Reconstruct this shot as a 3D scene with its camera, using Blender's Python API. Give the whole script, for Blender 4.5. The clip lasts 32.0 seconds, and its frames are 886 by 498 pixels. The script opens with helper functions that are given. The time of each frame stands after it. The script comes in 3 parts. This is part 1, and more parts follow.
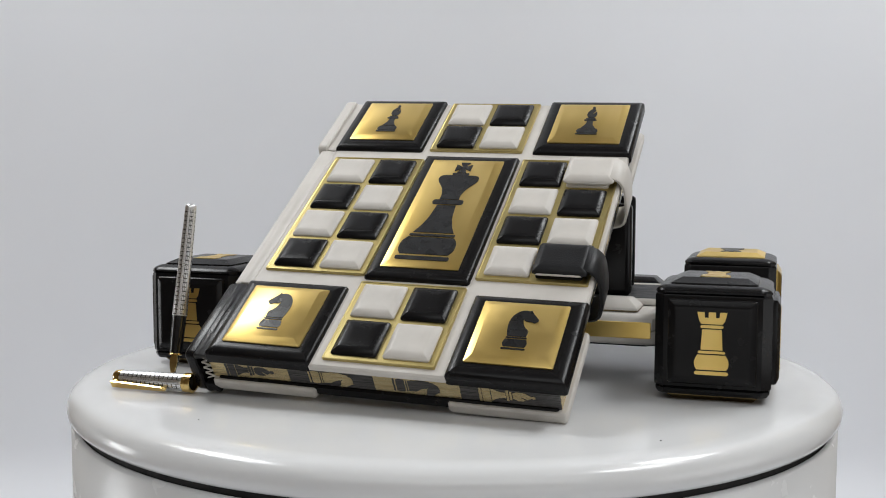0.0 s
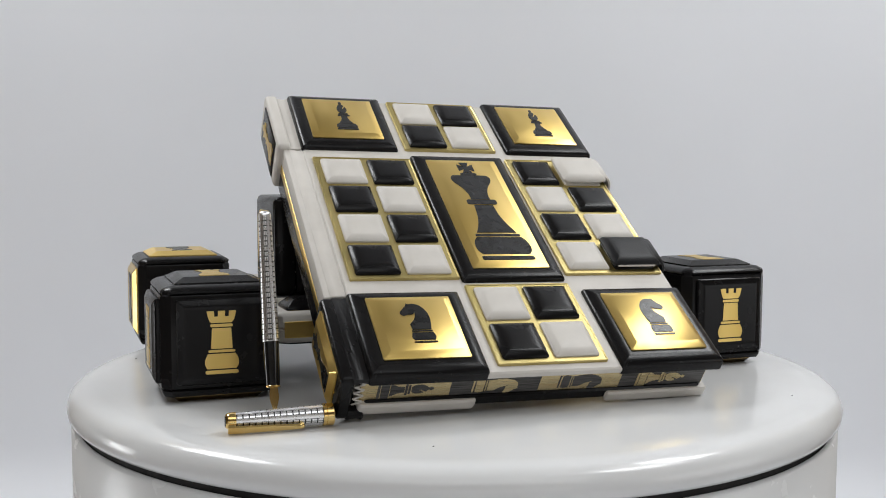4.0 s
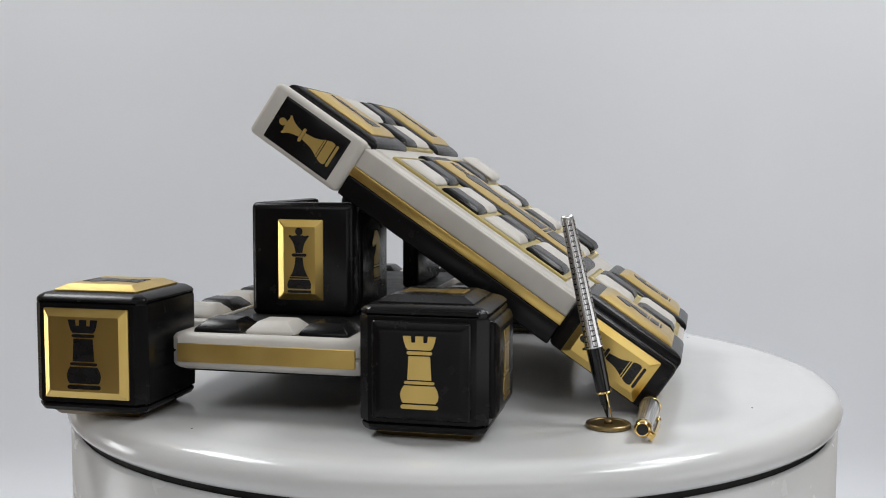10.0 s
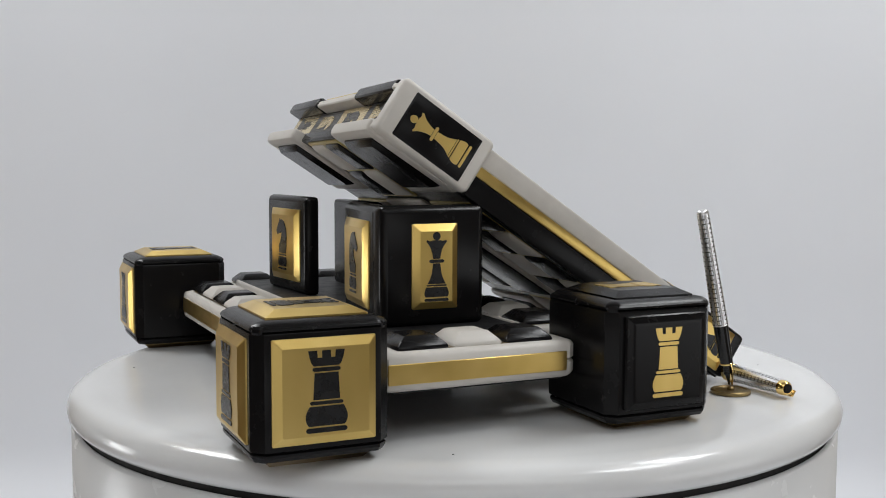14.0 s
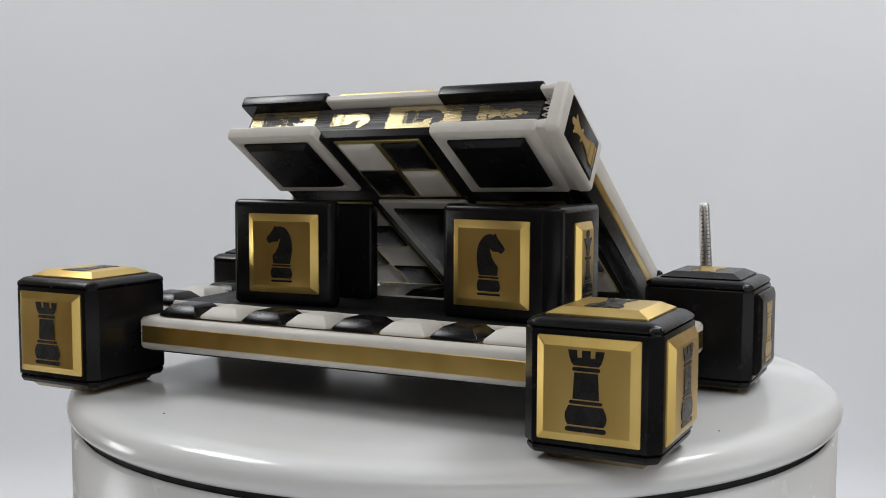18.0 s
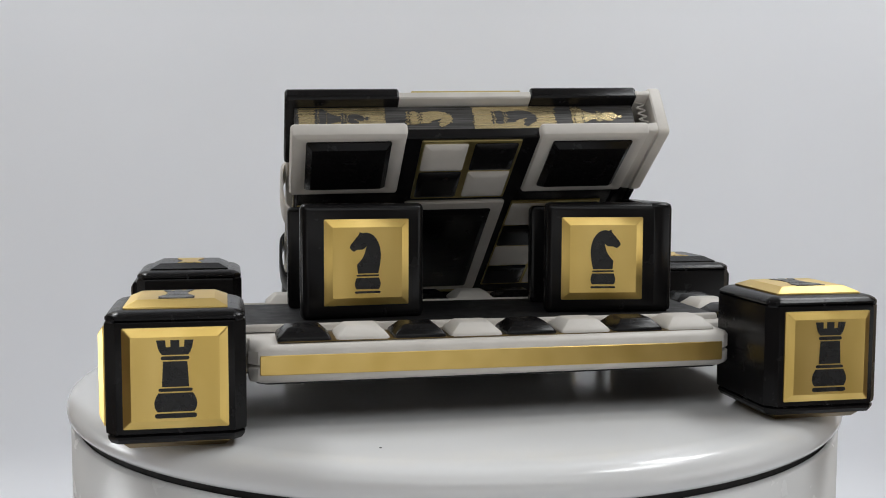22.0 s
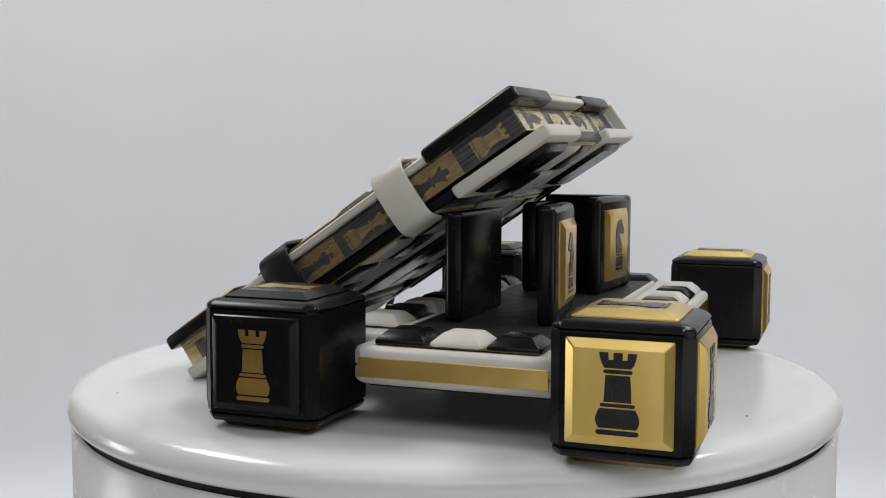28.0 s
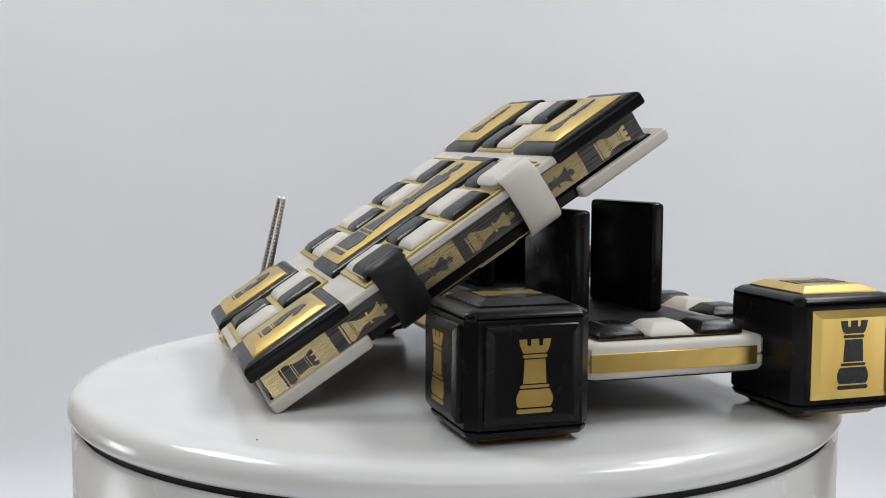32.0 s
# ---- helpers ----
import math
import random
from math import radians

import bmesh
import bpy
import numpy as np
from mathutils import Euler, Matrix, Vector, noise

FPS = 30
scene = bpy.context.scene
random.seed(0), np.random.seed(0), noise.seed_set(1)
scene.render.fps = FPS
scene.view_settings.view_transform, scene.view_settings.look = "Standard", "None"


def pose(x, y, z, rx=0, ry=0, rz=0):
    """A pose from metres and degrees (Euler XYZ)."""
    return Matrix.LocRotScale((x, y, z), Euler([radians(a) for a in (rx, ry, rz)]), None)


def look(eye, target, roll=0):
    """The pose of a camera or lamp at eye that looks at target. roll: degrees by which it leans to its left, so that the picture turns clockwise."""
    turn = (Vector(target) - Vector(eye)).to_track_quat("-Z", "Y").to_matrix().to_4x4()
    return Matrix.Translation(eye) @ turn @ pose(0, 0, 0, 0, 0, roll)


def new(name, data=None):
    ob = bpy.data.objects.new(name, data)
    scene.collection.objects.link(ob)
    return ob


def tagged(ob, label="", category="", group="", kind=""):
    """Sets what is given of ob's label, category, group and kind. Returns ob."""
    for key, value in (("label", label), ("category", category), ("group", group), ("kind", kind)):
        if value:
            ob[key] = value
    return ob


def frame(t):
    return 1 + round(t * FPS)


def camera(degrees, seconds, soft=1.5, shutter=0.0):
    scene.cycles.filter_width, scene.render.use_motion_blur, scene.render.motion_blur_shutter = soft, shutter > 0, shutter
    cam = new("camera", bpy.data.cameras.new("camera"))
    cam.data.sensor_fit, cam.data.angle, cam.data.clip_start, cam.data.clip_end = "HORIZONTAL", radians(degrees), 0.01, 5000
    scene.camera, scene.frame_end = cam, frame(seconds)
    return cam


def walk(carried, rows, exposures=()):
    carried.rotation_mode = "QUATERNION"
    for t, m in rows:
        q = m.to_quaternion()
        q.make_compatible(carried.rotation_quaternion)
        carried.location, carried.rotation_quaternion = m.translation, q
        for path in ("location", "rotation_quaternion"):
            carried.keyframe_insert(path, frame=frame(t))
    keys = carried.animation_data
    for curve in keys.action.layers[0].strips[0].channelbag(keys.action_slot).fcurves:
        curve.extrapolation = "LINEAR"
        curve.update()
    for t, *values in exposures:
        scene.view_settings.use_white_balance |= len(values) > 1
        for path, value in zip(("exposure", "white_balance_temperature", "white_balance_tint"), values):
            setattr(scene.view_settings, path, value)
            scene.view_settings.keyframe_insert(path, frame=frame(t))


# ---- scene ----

# ================= camera: it stands still, the platter turns =================
cam = camera(44.99, 32.0, 1.0)
CAM_POSE = pose(0, -0.88, 0.1698, 90 - 4.727, 0, 0.589) @ pose(0, 0, 0, 0, 0, 0.197)
walk(cam, [(0.0, CAM_POSE), (32.0, CAM_POSE)],
     [(0.0, 0.01), (7.0, -0.03), (14.0, -0.04), (20.0, -0.02), (26.0, 0.01), (29.0, 0.05), (32.0, 0.12)])

# the platter's turn in degrees, counter-clockwise from above
TURN = [(0, 0), (3.5, 33.43), (6, 57.21), (8, 76.07), (10, 95.01), (12, 113.69), (14, 132.5), (16, 151.51), (18, 170.64),
        (20, 189.92), (22, 209.02), (24, 228.17), (26, 247.55), (28, 266.97), (30, 286.46), (32, 305.85)]


def turn(t):
    return float(np.interp(t, [k[0] for k in TURN], [k[1] for k in TURN]))


# ================= world and lights =================
world = bpy.data.worlds.new("studio_world")
scene.world = world
world.use_nodes = True
world.node_tree.nodes["Background"].inputs[0].default_value = (0.95, 0.97, 1.0, 1)
world.node_tree.nodes["Background"].inputs[1].default_value = 0.25


def area(name, eye, target, sx, sy, power, color=(1, 1, 1)):
    la = bpy.data.lights.new(name, "AREA")
    la.shape, la.size, la.size_y, la.energy, la.color = "RECTANGLE", sx, sy, power, color
    ob = new(name, la)
    ob.matrix_world = look(eye, target)
    return ob


COOL = (0.962, 0.984, 1.0)
# added fill behind the camera that brightens the gold facing it, no known lamp
area("front_fill", (0.0, -1.75, 0.02), (0, 0.30, 0.06), 1.9, 0.40, 2.3, COOL)
area("softbox_right", (1.30, -0.60, 0.06), (0, 0, 0.05), 0.9, 0.50, 1.9, COOL)
area("softbox_top", (0.0, -1.22, 1.25), (0, 0.05, 0.10), 2.0, 0.75, 7.2, COOL)
for nm, x, y, wide, long_, power in (("led_bar_left_near", -0.82, 0.22, 0.44, 0.30, 4.5), ("led_bar_left_far", -0.92, 0.43, 0.44, 0.30, 4.6),
                                     ("led_bar_right_near", 0.80, -0.17, 0.42, 0.32, 5.1), ("led_bar_right_far", 0.82, 0.34, 0.36, 0.32, 4.8)):
    area(nm, (x, y, 1.18), (x * 0.3, y * 0.5 + 0.22, 0.10), wide, long_, power, COOL)
area("led_panel_left", (-1.30, 0.03, -0.06), (0, -0.45, 0.03), 0.22, 0.34, 1.7, COOL)


# ================= materials =================
def material(name):
    m = bpy.data.materials.new(name)
    m.use_nodes = True
    nt = m.node_tree
    return m, nt, nt.nodes["Principled BSDF"]


def node(nt, kind, **values):
    n = nt.nodes.new(kind)
    for key, value in values.items():
        n.inputs[key].default_value = value
    return n


def ramp(nt, source, a, b, lo=0.3, hi=0.7):
    r = nt.nodes.new("ShaderNodeValToRGB")
    r.color_ramp.elements[0].position, r.color_ramp.elements[1].position = lo, hi
    r.color_ramp.elements[0].color, r.color_ramp.elements[1].color = (*a, 1), (*b, 1)
    nt.links.new(source, r.inputs[0])
    return r.outputs[0]


def spread(nt, source, lo, hi):
    r = node(nt, "ShaderNodeMapRange", **{"To Min": lo, "To Max": hi, "From Min": 0.3, "From Max": 0.7})
    nt.links.new(source, r.inputs["Value"])
    return r.outputs[0]


def coords(nt, scale=(1, 1, 1), own=False):
    """Object coordinates in metres; own: shifted at random from object to object."""
    c = nt.nodes.new("ShaderNodeTexCoord")
    mp = node(nt, "ShaderNodeMapping", Scale=scale)
    nt.links.new(c.outputs["Object"], mp.inputs[0])
    if own:
        far = nt.nodes.new("ShaderNodeMath")
        far.operation = "MULTIPLY"
        far.inputs[1].default_value = 37.0
        nt.links.new(nt.nodes.new("ShaderNodeObjectInfo").outputs["Random"], far.inputs[0])
        nt.links.new(far.outputs[0], mp.inputs["Location"])
    return mp.outputs[0]


def noise_tex(nt, vec, scale, detail=4.0, rough=0.55):
    n = node(nt, "ShaderNodeTexNoise", Scale=scale, Detail=detail, Roughness=rough)
    nt.links.new(vec, n.inputs["Vector"])
    return n.outputs["Fac"]


def bump(nt, b, height, strength, distance, under=None):
    n = node(nt, "ShaderNodeBump", Strength=strength, Distance=distance)
    nt.links.new(height, n.inputs["Height"])
    if under is not None:
        nt.links.new(under, n.inputs["Normal"])
    nt.links.new(n.outputs[0], b.inputs["Normal"])
    return n.outputs[0]


def leather(name, dark, light, rough_lo, rough_hi, grain=1400, depth=0.00012, coat=0.0, spec=0.5, relief=0.25, creases=0.0):
    m, nt, b = material(name)
    b.inputs["Specular IOR Level"].default_value = spec
    v = coords(nt)
    nt.links.new(ramp(nt, noise_tex(nt, v, 45), dark, light), b.inputs["Base Color"])
    nt.links.new(spread(nt, noise_tex(nt, v, 90), rough_lo, rough_hi), b.inputs["Roughness"])
    vo = node(nt, "ShaderNodeTexVoronoi", Scale=grain)
    nt.links.new(v, vo.inputs["Vector"])
    first = bump(nt, b, vo.outputs["Distance"], relief, depth)
    soft = bump(nt, b, noise_tex(nt, v, 60, 2), 0.03, 0.0002, first)
    if creases:
        bump(nt, b, noise_tex(nt, coords(nt, (90, 420, 420)), 1.0, 3), creases, 0.0012, soft)
    b.inputs["Coat Weight"].default_value = coat
    b.inputs["Coat Roughness"].default_value = 0.2
    return m


BLACK = leather("black_leather", (0.0062, 0.0058, 0.0062), (0.0080, 0.0075, 0.0080), 0.23, 0.28, depth=0.00005, spec=0.19, relief=0.06)
CREASED = leather("creased_black_leather", (0.0062, 0.0058, 0.0062), (0.0080, 0.0075, 0.0080), 0.26, 0.34, depth=0.00005, spec=0.26, relief=0.06, creases=0.35)
STRAP = leather("grained_black_leather", (0.010, 0.010, 0.011), (0.018, 0.018, 0.019), 0.36, 0.46, grain=900, depth=0.00022, spec=0.2, relief=0.4)
SUEDE = leather("matt_black_leather", (0.007, 0.007, 0.0075), (0.014, 0.014, 0.015), 0.45, 0.6, spec=0.3)
WHITE = leather("ivory_leather", (0.60, 0.57, 0.525), (0.675, 0.642, 0.597), 0.42, 0.58)
MOTIF = leather("black_inlay", (0.007, 0.007, 0.0075), (0.012, 0.012, 0.013), 0.24, 0.32, grain=2200, spec=0.40)


def brass(name, a, b_, rough_lo, rough_hi, along=(15, 350, 15), stretch=0.0, wave=0.0):
    m, nt, b = material(name)
    v = coords(nt, own=True)
    nt.links.new(ramp(nt, noise_tex(nt, coords(nt, (1.0, 0.35, 1.0), True), 45, 1), a, b_), b.inputs["Base Color"])
    b.inputs["Metallic"].default_value = 1.0
    brushed = noise_tex(nt, coords(nt, along, True), 1.0, 3)
    mix = nt.nodes.new("ShaderNodeMath")
    mix.operation = "ADD"
    nt.links.new(spread(nt, noise_tex(nt, v, 40, 1), rough_lo, rough_hi), mix.inputs[0])
    nt.links.new(spread(nt, brushed, -0.010, 0.012), mix.inputs[1])
    nt.links.new(mix.outputs[0], b.inputs["Roughness"])
    if wave:
        bump(nt, b, noise_tex(nt, v, 14, 0), wave, 0.0024)
    tang = nt.nodes.new("ShaderNodeTangent")
    tang.direction_type, tang.uv_map = "UV_MAP", "grain"
    nt.links.new(tang.outputs[0], b.inputs["Tangent"])
    b.inputs["Anisotropic"].default_value = stretch
    return m


GOLD = brass("brushed_gold", (0.695, 0.488, 0.145), (0.805, 0.587, 0.205), 0.30, 0.35, stretch=0.5, wave=0.25)
GOLD_SHEET = brass("dull_gold_sheet", (0.50, 0.405, 0.165), (0.62, 0.51, 0.225), 0.34, 0.44)
GOLD_FINE = brass("polished_gold", (0.80, 0.56, 0.20), (0.90, 0.68, 0.30), 0.10, 0.18)
BRONZE = brass("aged_brass", (0.15, 0.105, 0.05), (0.30, 0.22, 0.10), 0.3, 0.42)


def plain(name, a, b_, rough_lo, rough_hi, scale=20, metallic=0.0, coat=0.0):
    m, nt, b = material(name)
    v = coords(nt)
    nt.links.new(ramp(nt, noise_tex(nt, v, scale), a, b_), b.inputs["Base Color"])
    nt.links.new(spread(nt, noise_tex(nt, v, scale * 3), rough_lo, rough_hi), b.inputs["Roughness"])
    b.inputs["Metallic"].default_value, b.inputs["Coat Weight"].default_value = metallic, coat
    return m


PLATTER = plain("white_gloss_plastic", (0.765, 0.77, 0.772), (0.80, 0.805, 0.808), 0.14, 0.19, 9)
DRUM = plain("white_base_plastic", (0.765, 0.77, 0.772), (0.80, 0.805, 0.808), 0.2, 0.3, 9)
# near-black that paints the shade in the platter's gap and the cap's mouth
SHADE_FILL = plain("black_shade_fill", (0.004, 0.004, 0.004), (0.008, 0.008, 0.008), 0.6, 0.8, 30)
PAPER = plain("grey_white_backdrop", (0.795, 0.808, 0.842), (0.825, 0.838, 0.872), 0.75, 0.9, 3)
# colours of the unseen room, chosen for the tint they give the gold
CEIL = plain("white_ceiling", (0.66, 0.65, 0.63), (0.72, 0.71, 0.69), 0.8, 0.9, 3)
WALL = plain("dim_beige_wall", (0.34, 0.275, 0.20), (0.40, 0.325, 0.24), 0.8, 0.9, 3)
FLOOR = plain("brown_floor", (0.14, 0.09, 0.055), (0.20, 0.13, 0.08), 0.5, 0.7, 6)
SILVER = plain("silver", (0.84, 0.84, 0.85), (0.92, 0.92, 0.93), 0.25, 0.36, 400, 1.0)
GROOVE = plain("blackened_silver", (0.05, 0.05, 0.053), (0.11, 0.11, 0.115), 0.3, 0.4, 400, 0.8)
LACQUER = plain("black_lacquer", (0.006, 0.006, 0.007), (0.008, 0.008, 0.009), 0.10, 0.16, 50)
SPECK = plain("grey_dust", (0.1, 0.1, 0.1), (0.2, 0.2, 0.2), 0.8, 0.9, 50)


def page_edge(name, a, b_, metallic, scale, rough):
    m, nt, b = material(name)
    lines = noise_tex(nt, coords(nt, scale, True), 1.0, 2)
    nt.links.new(ramp(nt, lines, a, b_, 0.34, 0.66), b.inputs["Base Color"])
    nt.links.new(spread(nt, lines, rough + 0.08, rough - 0.04), b.inputs["Roughness"])
    b.inputs["Metallic"].default_value = metallic
    bump(nt, b, lines, 0.12, 0.0001)
    return m


INK, INK2 = (0.014, 0.013, 0.012), (0.130, 0.126, 0.124)
INKED = page_edge("black_page_edge", INK, INK2, 0.15, (25, 25, 2200), 0.42)
GILT = page_edge("gilt_page_edge", (0.60, 0.47, 0.24), (0.84, 0.71, 0.44), 0.86, (2200, 25, 25), 0.25)
INKED_PIECE = page_edge("black_page_figure", INK, INK2, 0.15, (2200, 25, 25), 0.42)


# ================= mesh helpers =================
CHAMFER = (0, 14, 76, 90)


def rounded_rect(w, h, r, seg=3):
    r = max(min(r, w / 2 - 1e-5, h / 2 - 1e-5), 1e-5)
    pts = []
    for cx, cy, start in ((w / 2 - r, h / 2 - r, 0), (-w / 2 + r, h / 2 - r, 90), (-w / 2 + r, -h / 2 + r, 180), (w / 2 - r, -h / 2 + r, 270)):
        for i in range(seg + 1) if seg else CHAMFER:
            an = radians(start + (90 * i / seg if seg else i))
            pts.append((cx + r * math.cos(an), cy + r * math.sin(an)))
    return pts


def slab(bm, w, h, profile, r=0.003, seg=3, m=Matrix()):
    """A rounded rectangular body: profile is (inset, z) from the bottom ring to the top ring."""
    rings = []
    for inset, z in profile:
        rings.append([bm.verts.new(m @ Vector((x, y, z))) for x, y in rounded_rect(w - 2 * inset, h - 2 * inset, max(r - inset, 0.0006), seg)])
    n = len(rings[0])
    for lo, hi in zip(rings, rings[1:]):
        for i in range(n):
            bm.faces.new((lo[i], lo[(i + 1) % n], hi[(i + 1) % n], hi[i]))
    bm.faces.new(rings[-1])
    bm.faces.new(list(reversed(rings[0])))
    return bm


def lathe(bm, profile, seg=32, m=Matrix(), close=True):
    """A body of revolution round z: profile is (radius, z) from bottom to top."""
    rings = []
    for rad, z in profile:
        rings.append([bm.verts.new(m @ Vector((rad * math.cos(2 * math.pi * i / seg), rad * math.sin(2 * math.pi * i / seg), z))) for i in range(seg)])
    for lo, hi in zip(rings, rings[1:]):
        for i in range(seg):
            bm.faces.new((lo[i], lo[(i + 1) % seg], hi[(i + 1) % seg], hi[i]))
    if close:
        bm.faces.new(rings[-1])
        bm.faces.new(list(reversed(rings[0])))
    return bm


def plate_of(bm, outline, thick, m=Matrix()):
    """A flat plate with the given outline, standing up from z = 0."""
    area2 = sum(x0 * y1 - x1 * y0 for (x0, y0), (x1, y1) in zip(outline, outline[1:] + outline[:1]))
    if area2 < 0:
        outline = list(reversed(outline))
    lo = [bm.verts.new(m @ Vector((x, y, 0))) for x, y in outline]
    hi = [bm.verts.new(m @ Vector((x, y, thick))) for x, y in outline]
    n = len(lo)
    bm.faces.new(hi)
    bm.faces.new(list(reversed(lo)))
    for i in range(n):
        bm.faces.new((lo[i], lo[(i + 1) % n], hi[(i + 1) % n], hi[i]))
    return bm


def mesh_of(name, bm, mats, sharp=32):
    me = bpy.data.meshes.new(name)
    bm.normal_update()
    uv = bm.loops.layers.uv.new("grain")
    for f in bm.faces:
        n = [abs(q) for q in f.normal]
        k = n.index(max(n))
        a, b = ((2, 1), (2, 0), (1, 0))[k]
        for lp in f.loops:
            lp[uv].uv = (lp.vert.co[a] * 10, lp.vert.co[b] * 10)
    bm.to_mesh(me)
    bm.free()
    for mat in mats if isinstance(mats, (list, tuple)) else [mats]:
        me.materials.append(mat)
    me.shade_smooth()
    me.set_sharp_from_angle(angle=radians(sharp))
    return me


def part(name, bm, mat, parent, label="", m=None, sharp=32):
    """One mesh object under a thing or a part; bm may also be a mesh that is shared."""
    me = bm if isinstance(bm, bpy.types.Mesh) else mesh_of(name, bm, mat, sharp)
    ob = new(name, me)
    ob.parent = parent
    if m is not None:
        ob.matrix_basis = m
    return tagged(ob, label)


def thing(name, label, category, group="", kind=""):
    return tagged(new(name), label, category, group, kind)


def slab_mesh(name, w, h, profile, mat, r=0.003, seg=3):
    return mesh_of(name, slab(bmesh.new(), w, h, profile, r, seg), mat)


# profiles: (inset, z)
def faceted(rise, slope):
    return [(0.0, 0.0), (0.0, rise * 0.12), (slope * 0.12, rise * 0.3), (slope * 0.92, rise * 0.95), (slope * 1.1, rise), (slope * 1.6, rise * 1.02)]


def soft_facets(rise, slope):
    return [(0.0, 0.0), (0.0, rise * 0.25), (slope * 0.18, rise * 0.5), (slope * 0.85, rise * 0.94), (slope * 1.15, rise), (slope * 2.0, rise * 1.03)]


def bevelled(rise, slope):
    return [(0.0, 0.0), (0.0, rise * 0.3), (slope, rise)]


# ================= chess motifs: closed outlines in a box of height 1 =================
def both(half):
    return half + [(-x, y) for x, y in reversed(half)]


def ring_dot(cx, cy, rad, n=14):
    return [(cx + rad * math.cos(2 * math.pi * i / n), cy + rad * math.sin(2 * math.pi * i / n)) for i in range(n)]


def curve(pts, steps=4):
    """A smooth line through the points (x, y), ends included."""
    fine = []
    for k in range(len(pts) - 1):
        p0, p1, p2, p3 = (Vector(pts[min(max(k + d, 0), len(pts) - 1)]) for d in (-1, 0, 1, 2))
        for i in range(steps):
            u = i / steps
            q = 0.5 * (2 * p1 + (p2 - p0) * u + (2 * p0 - 5 * p1 + 4 * p2 - p3) * u * u + (3 * p1 - p0 - 3 * p2 + p3) * u ** 3)
            fine.append((q.x, q.y))
    return fine + [tuple(pts[-1])]


def bead(half, y0, y1):
    """A thin band with round ends."""
    r = (y1 - y0) / 2
    return both([(half - r + r * math.cos(radians(a)), (y0 + y1) / 2 + r * math.sin(radians(a))) for a in (-90, -45, 0, 45, 90)])


def rook():
    bulb = both(curve([(0.228, 0.082), (0.256, 0.13), (0.265, 0.195), (0.250, 0.258), (0.215, 0.322)]))
    crown = both([(0.160, 0.812), (0.190, 0.850), (0.213, 0.915), (0.230, 1.0), (0.118, 1.0), (0.112, 0.912), (0.055, 0.912), (0.055, 1.0)])
    return [bead(0.262, 0.0, 0.060), bulb, bead(0.212, 0.342, 0.384), both([(0.168, 0.402), (0.150, 0.728)]), bead(0.178, 0.746, 0.794), crown]


def queen():
    bulb = both(curve([(0.172, 0.064), (0.190, 0.105), (0.182, 0.160), (0.160, 0.205)]))
    body = both(curve([(0.145, 0.252), (0.112, 0.305), (0.076, 0.40), (0.056, 0.548)]))
    crown = both(curve([(0.054, 0.612), (0.070, 0.70), (0.105, 0.79), (0.162, 0.862)], 3) + curve([(0.150, 0.884), (0.105, 0.868), (0.062, 0.880)], 2))
    return [bead(0.190, 0.0, 0.042), bulb, bead(0.158, 0.220, 0.242), body, bead(0.118, 0.556, 0.604), crown, ring_dot(0, 0.938, 0.060)]


def king():
    bulb = both(curve([(0.262, 0.052), (0.296, 0.085), (0.306, 0.130), (0.290, 0.178), (0.250, 0.212)]))
    body = both(curve([(0.223, 0.258), (0.170, 0.33), (0.128, 0.42), (0.107, 0.535)]))
    head = both(curve([(0.111, 0.598), (0.112, 0.65), (0.150, 0.72), (0.218, 0.785), (0.232, 0.822), (0.212, 0.848), (0.165, 0.856)]))
    cross = both([(0.020, 0.888), (0.058, 0.886), (0.022, 0.930), (0.092, 0.906), (0.092, 0.978), (0.022, 0.954), (0.056, 1.0)])
    return [bead(0.292, 0.0, 0.034), bulb, bead(0.252, 0.222, 0.244), body, bead(0.176, 0.545, 0.592), head, bead(0.098, 0.860, 0.882), cross]


def knight(flip=1):
    horse = [(-0.163, 0.325), (-0.176, 0.460)] + curve([(-0.176, 0.468), (-0.080, 0.580), (-0.038, 0.690), (-0.020, 0.765)], 3)
    horse += curve([(-0.036, 0.755), (-0.075, 0.716), (-0.178, 0.708), (-0.226, 0.682), (-0.276, 0.716), (-0.292, 0.768), (-0.212, 0.872), (-0.150, 0.950), (-0.132, 1.0)], 3)
    horse += curve([(-0.096, 0.976), (-0.010, 0.986), (0.090, 0.944), (0.170, 0.840), (0.208, 0.720), (0.216, 0.600), (0.202, 0.464), (0.174, 0.325)], 3)
    bulb = both(curve([(0.186, 0.068), (0.208, 0.115), (0.212, 0.170), (0.186, 0.252)]))
    return [[(flip * x, y) for x, y in o] for o in (bead(0.212, 0.0, 0.036), bulb, bead(0.188, 0.277, 0.305), horse)]


def bishop():
    bulb = both(curve([(0.245, 0.060), (0.276, 0.105), (0.262, 0.165), (0.222, 0.205)]))
    body = both(curve([(0.190, 0.222), (0.135, 0.29), (0.092, 0.37), (0.078, 0.475)]))
    head = curve([(0.070, 0.600), (0.122, 0.675), (0.128, 0.750), (0.098, 0.825)]) + [(0.030, 0.735), (0.012, 0.752), (0.078, 0.855)]
    head += curve([(0.030, 0.912), (-0.030, 0.912), (-0.098, 0.830), (-0.128, 0.750), (-0.122, 0.675), (-0.070, 0.600)])
    return [bead(0.282, 0.0, 0.046), bulb, body, bead(0.165, 0.486, 0.530), bead(0.128, 0.545, 0.583), head, ring_dot(0, 0.955, 0.042)]


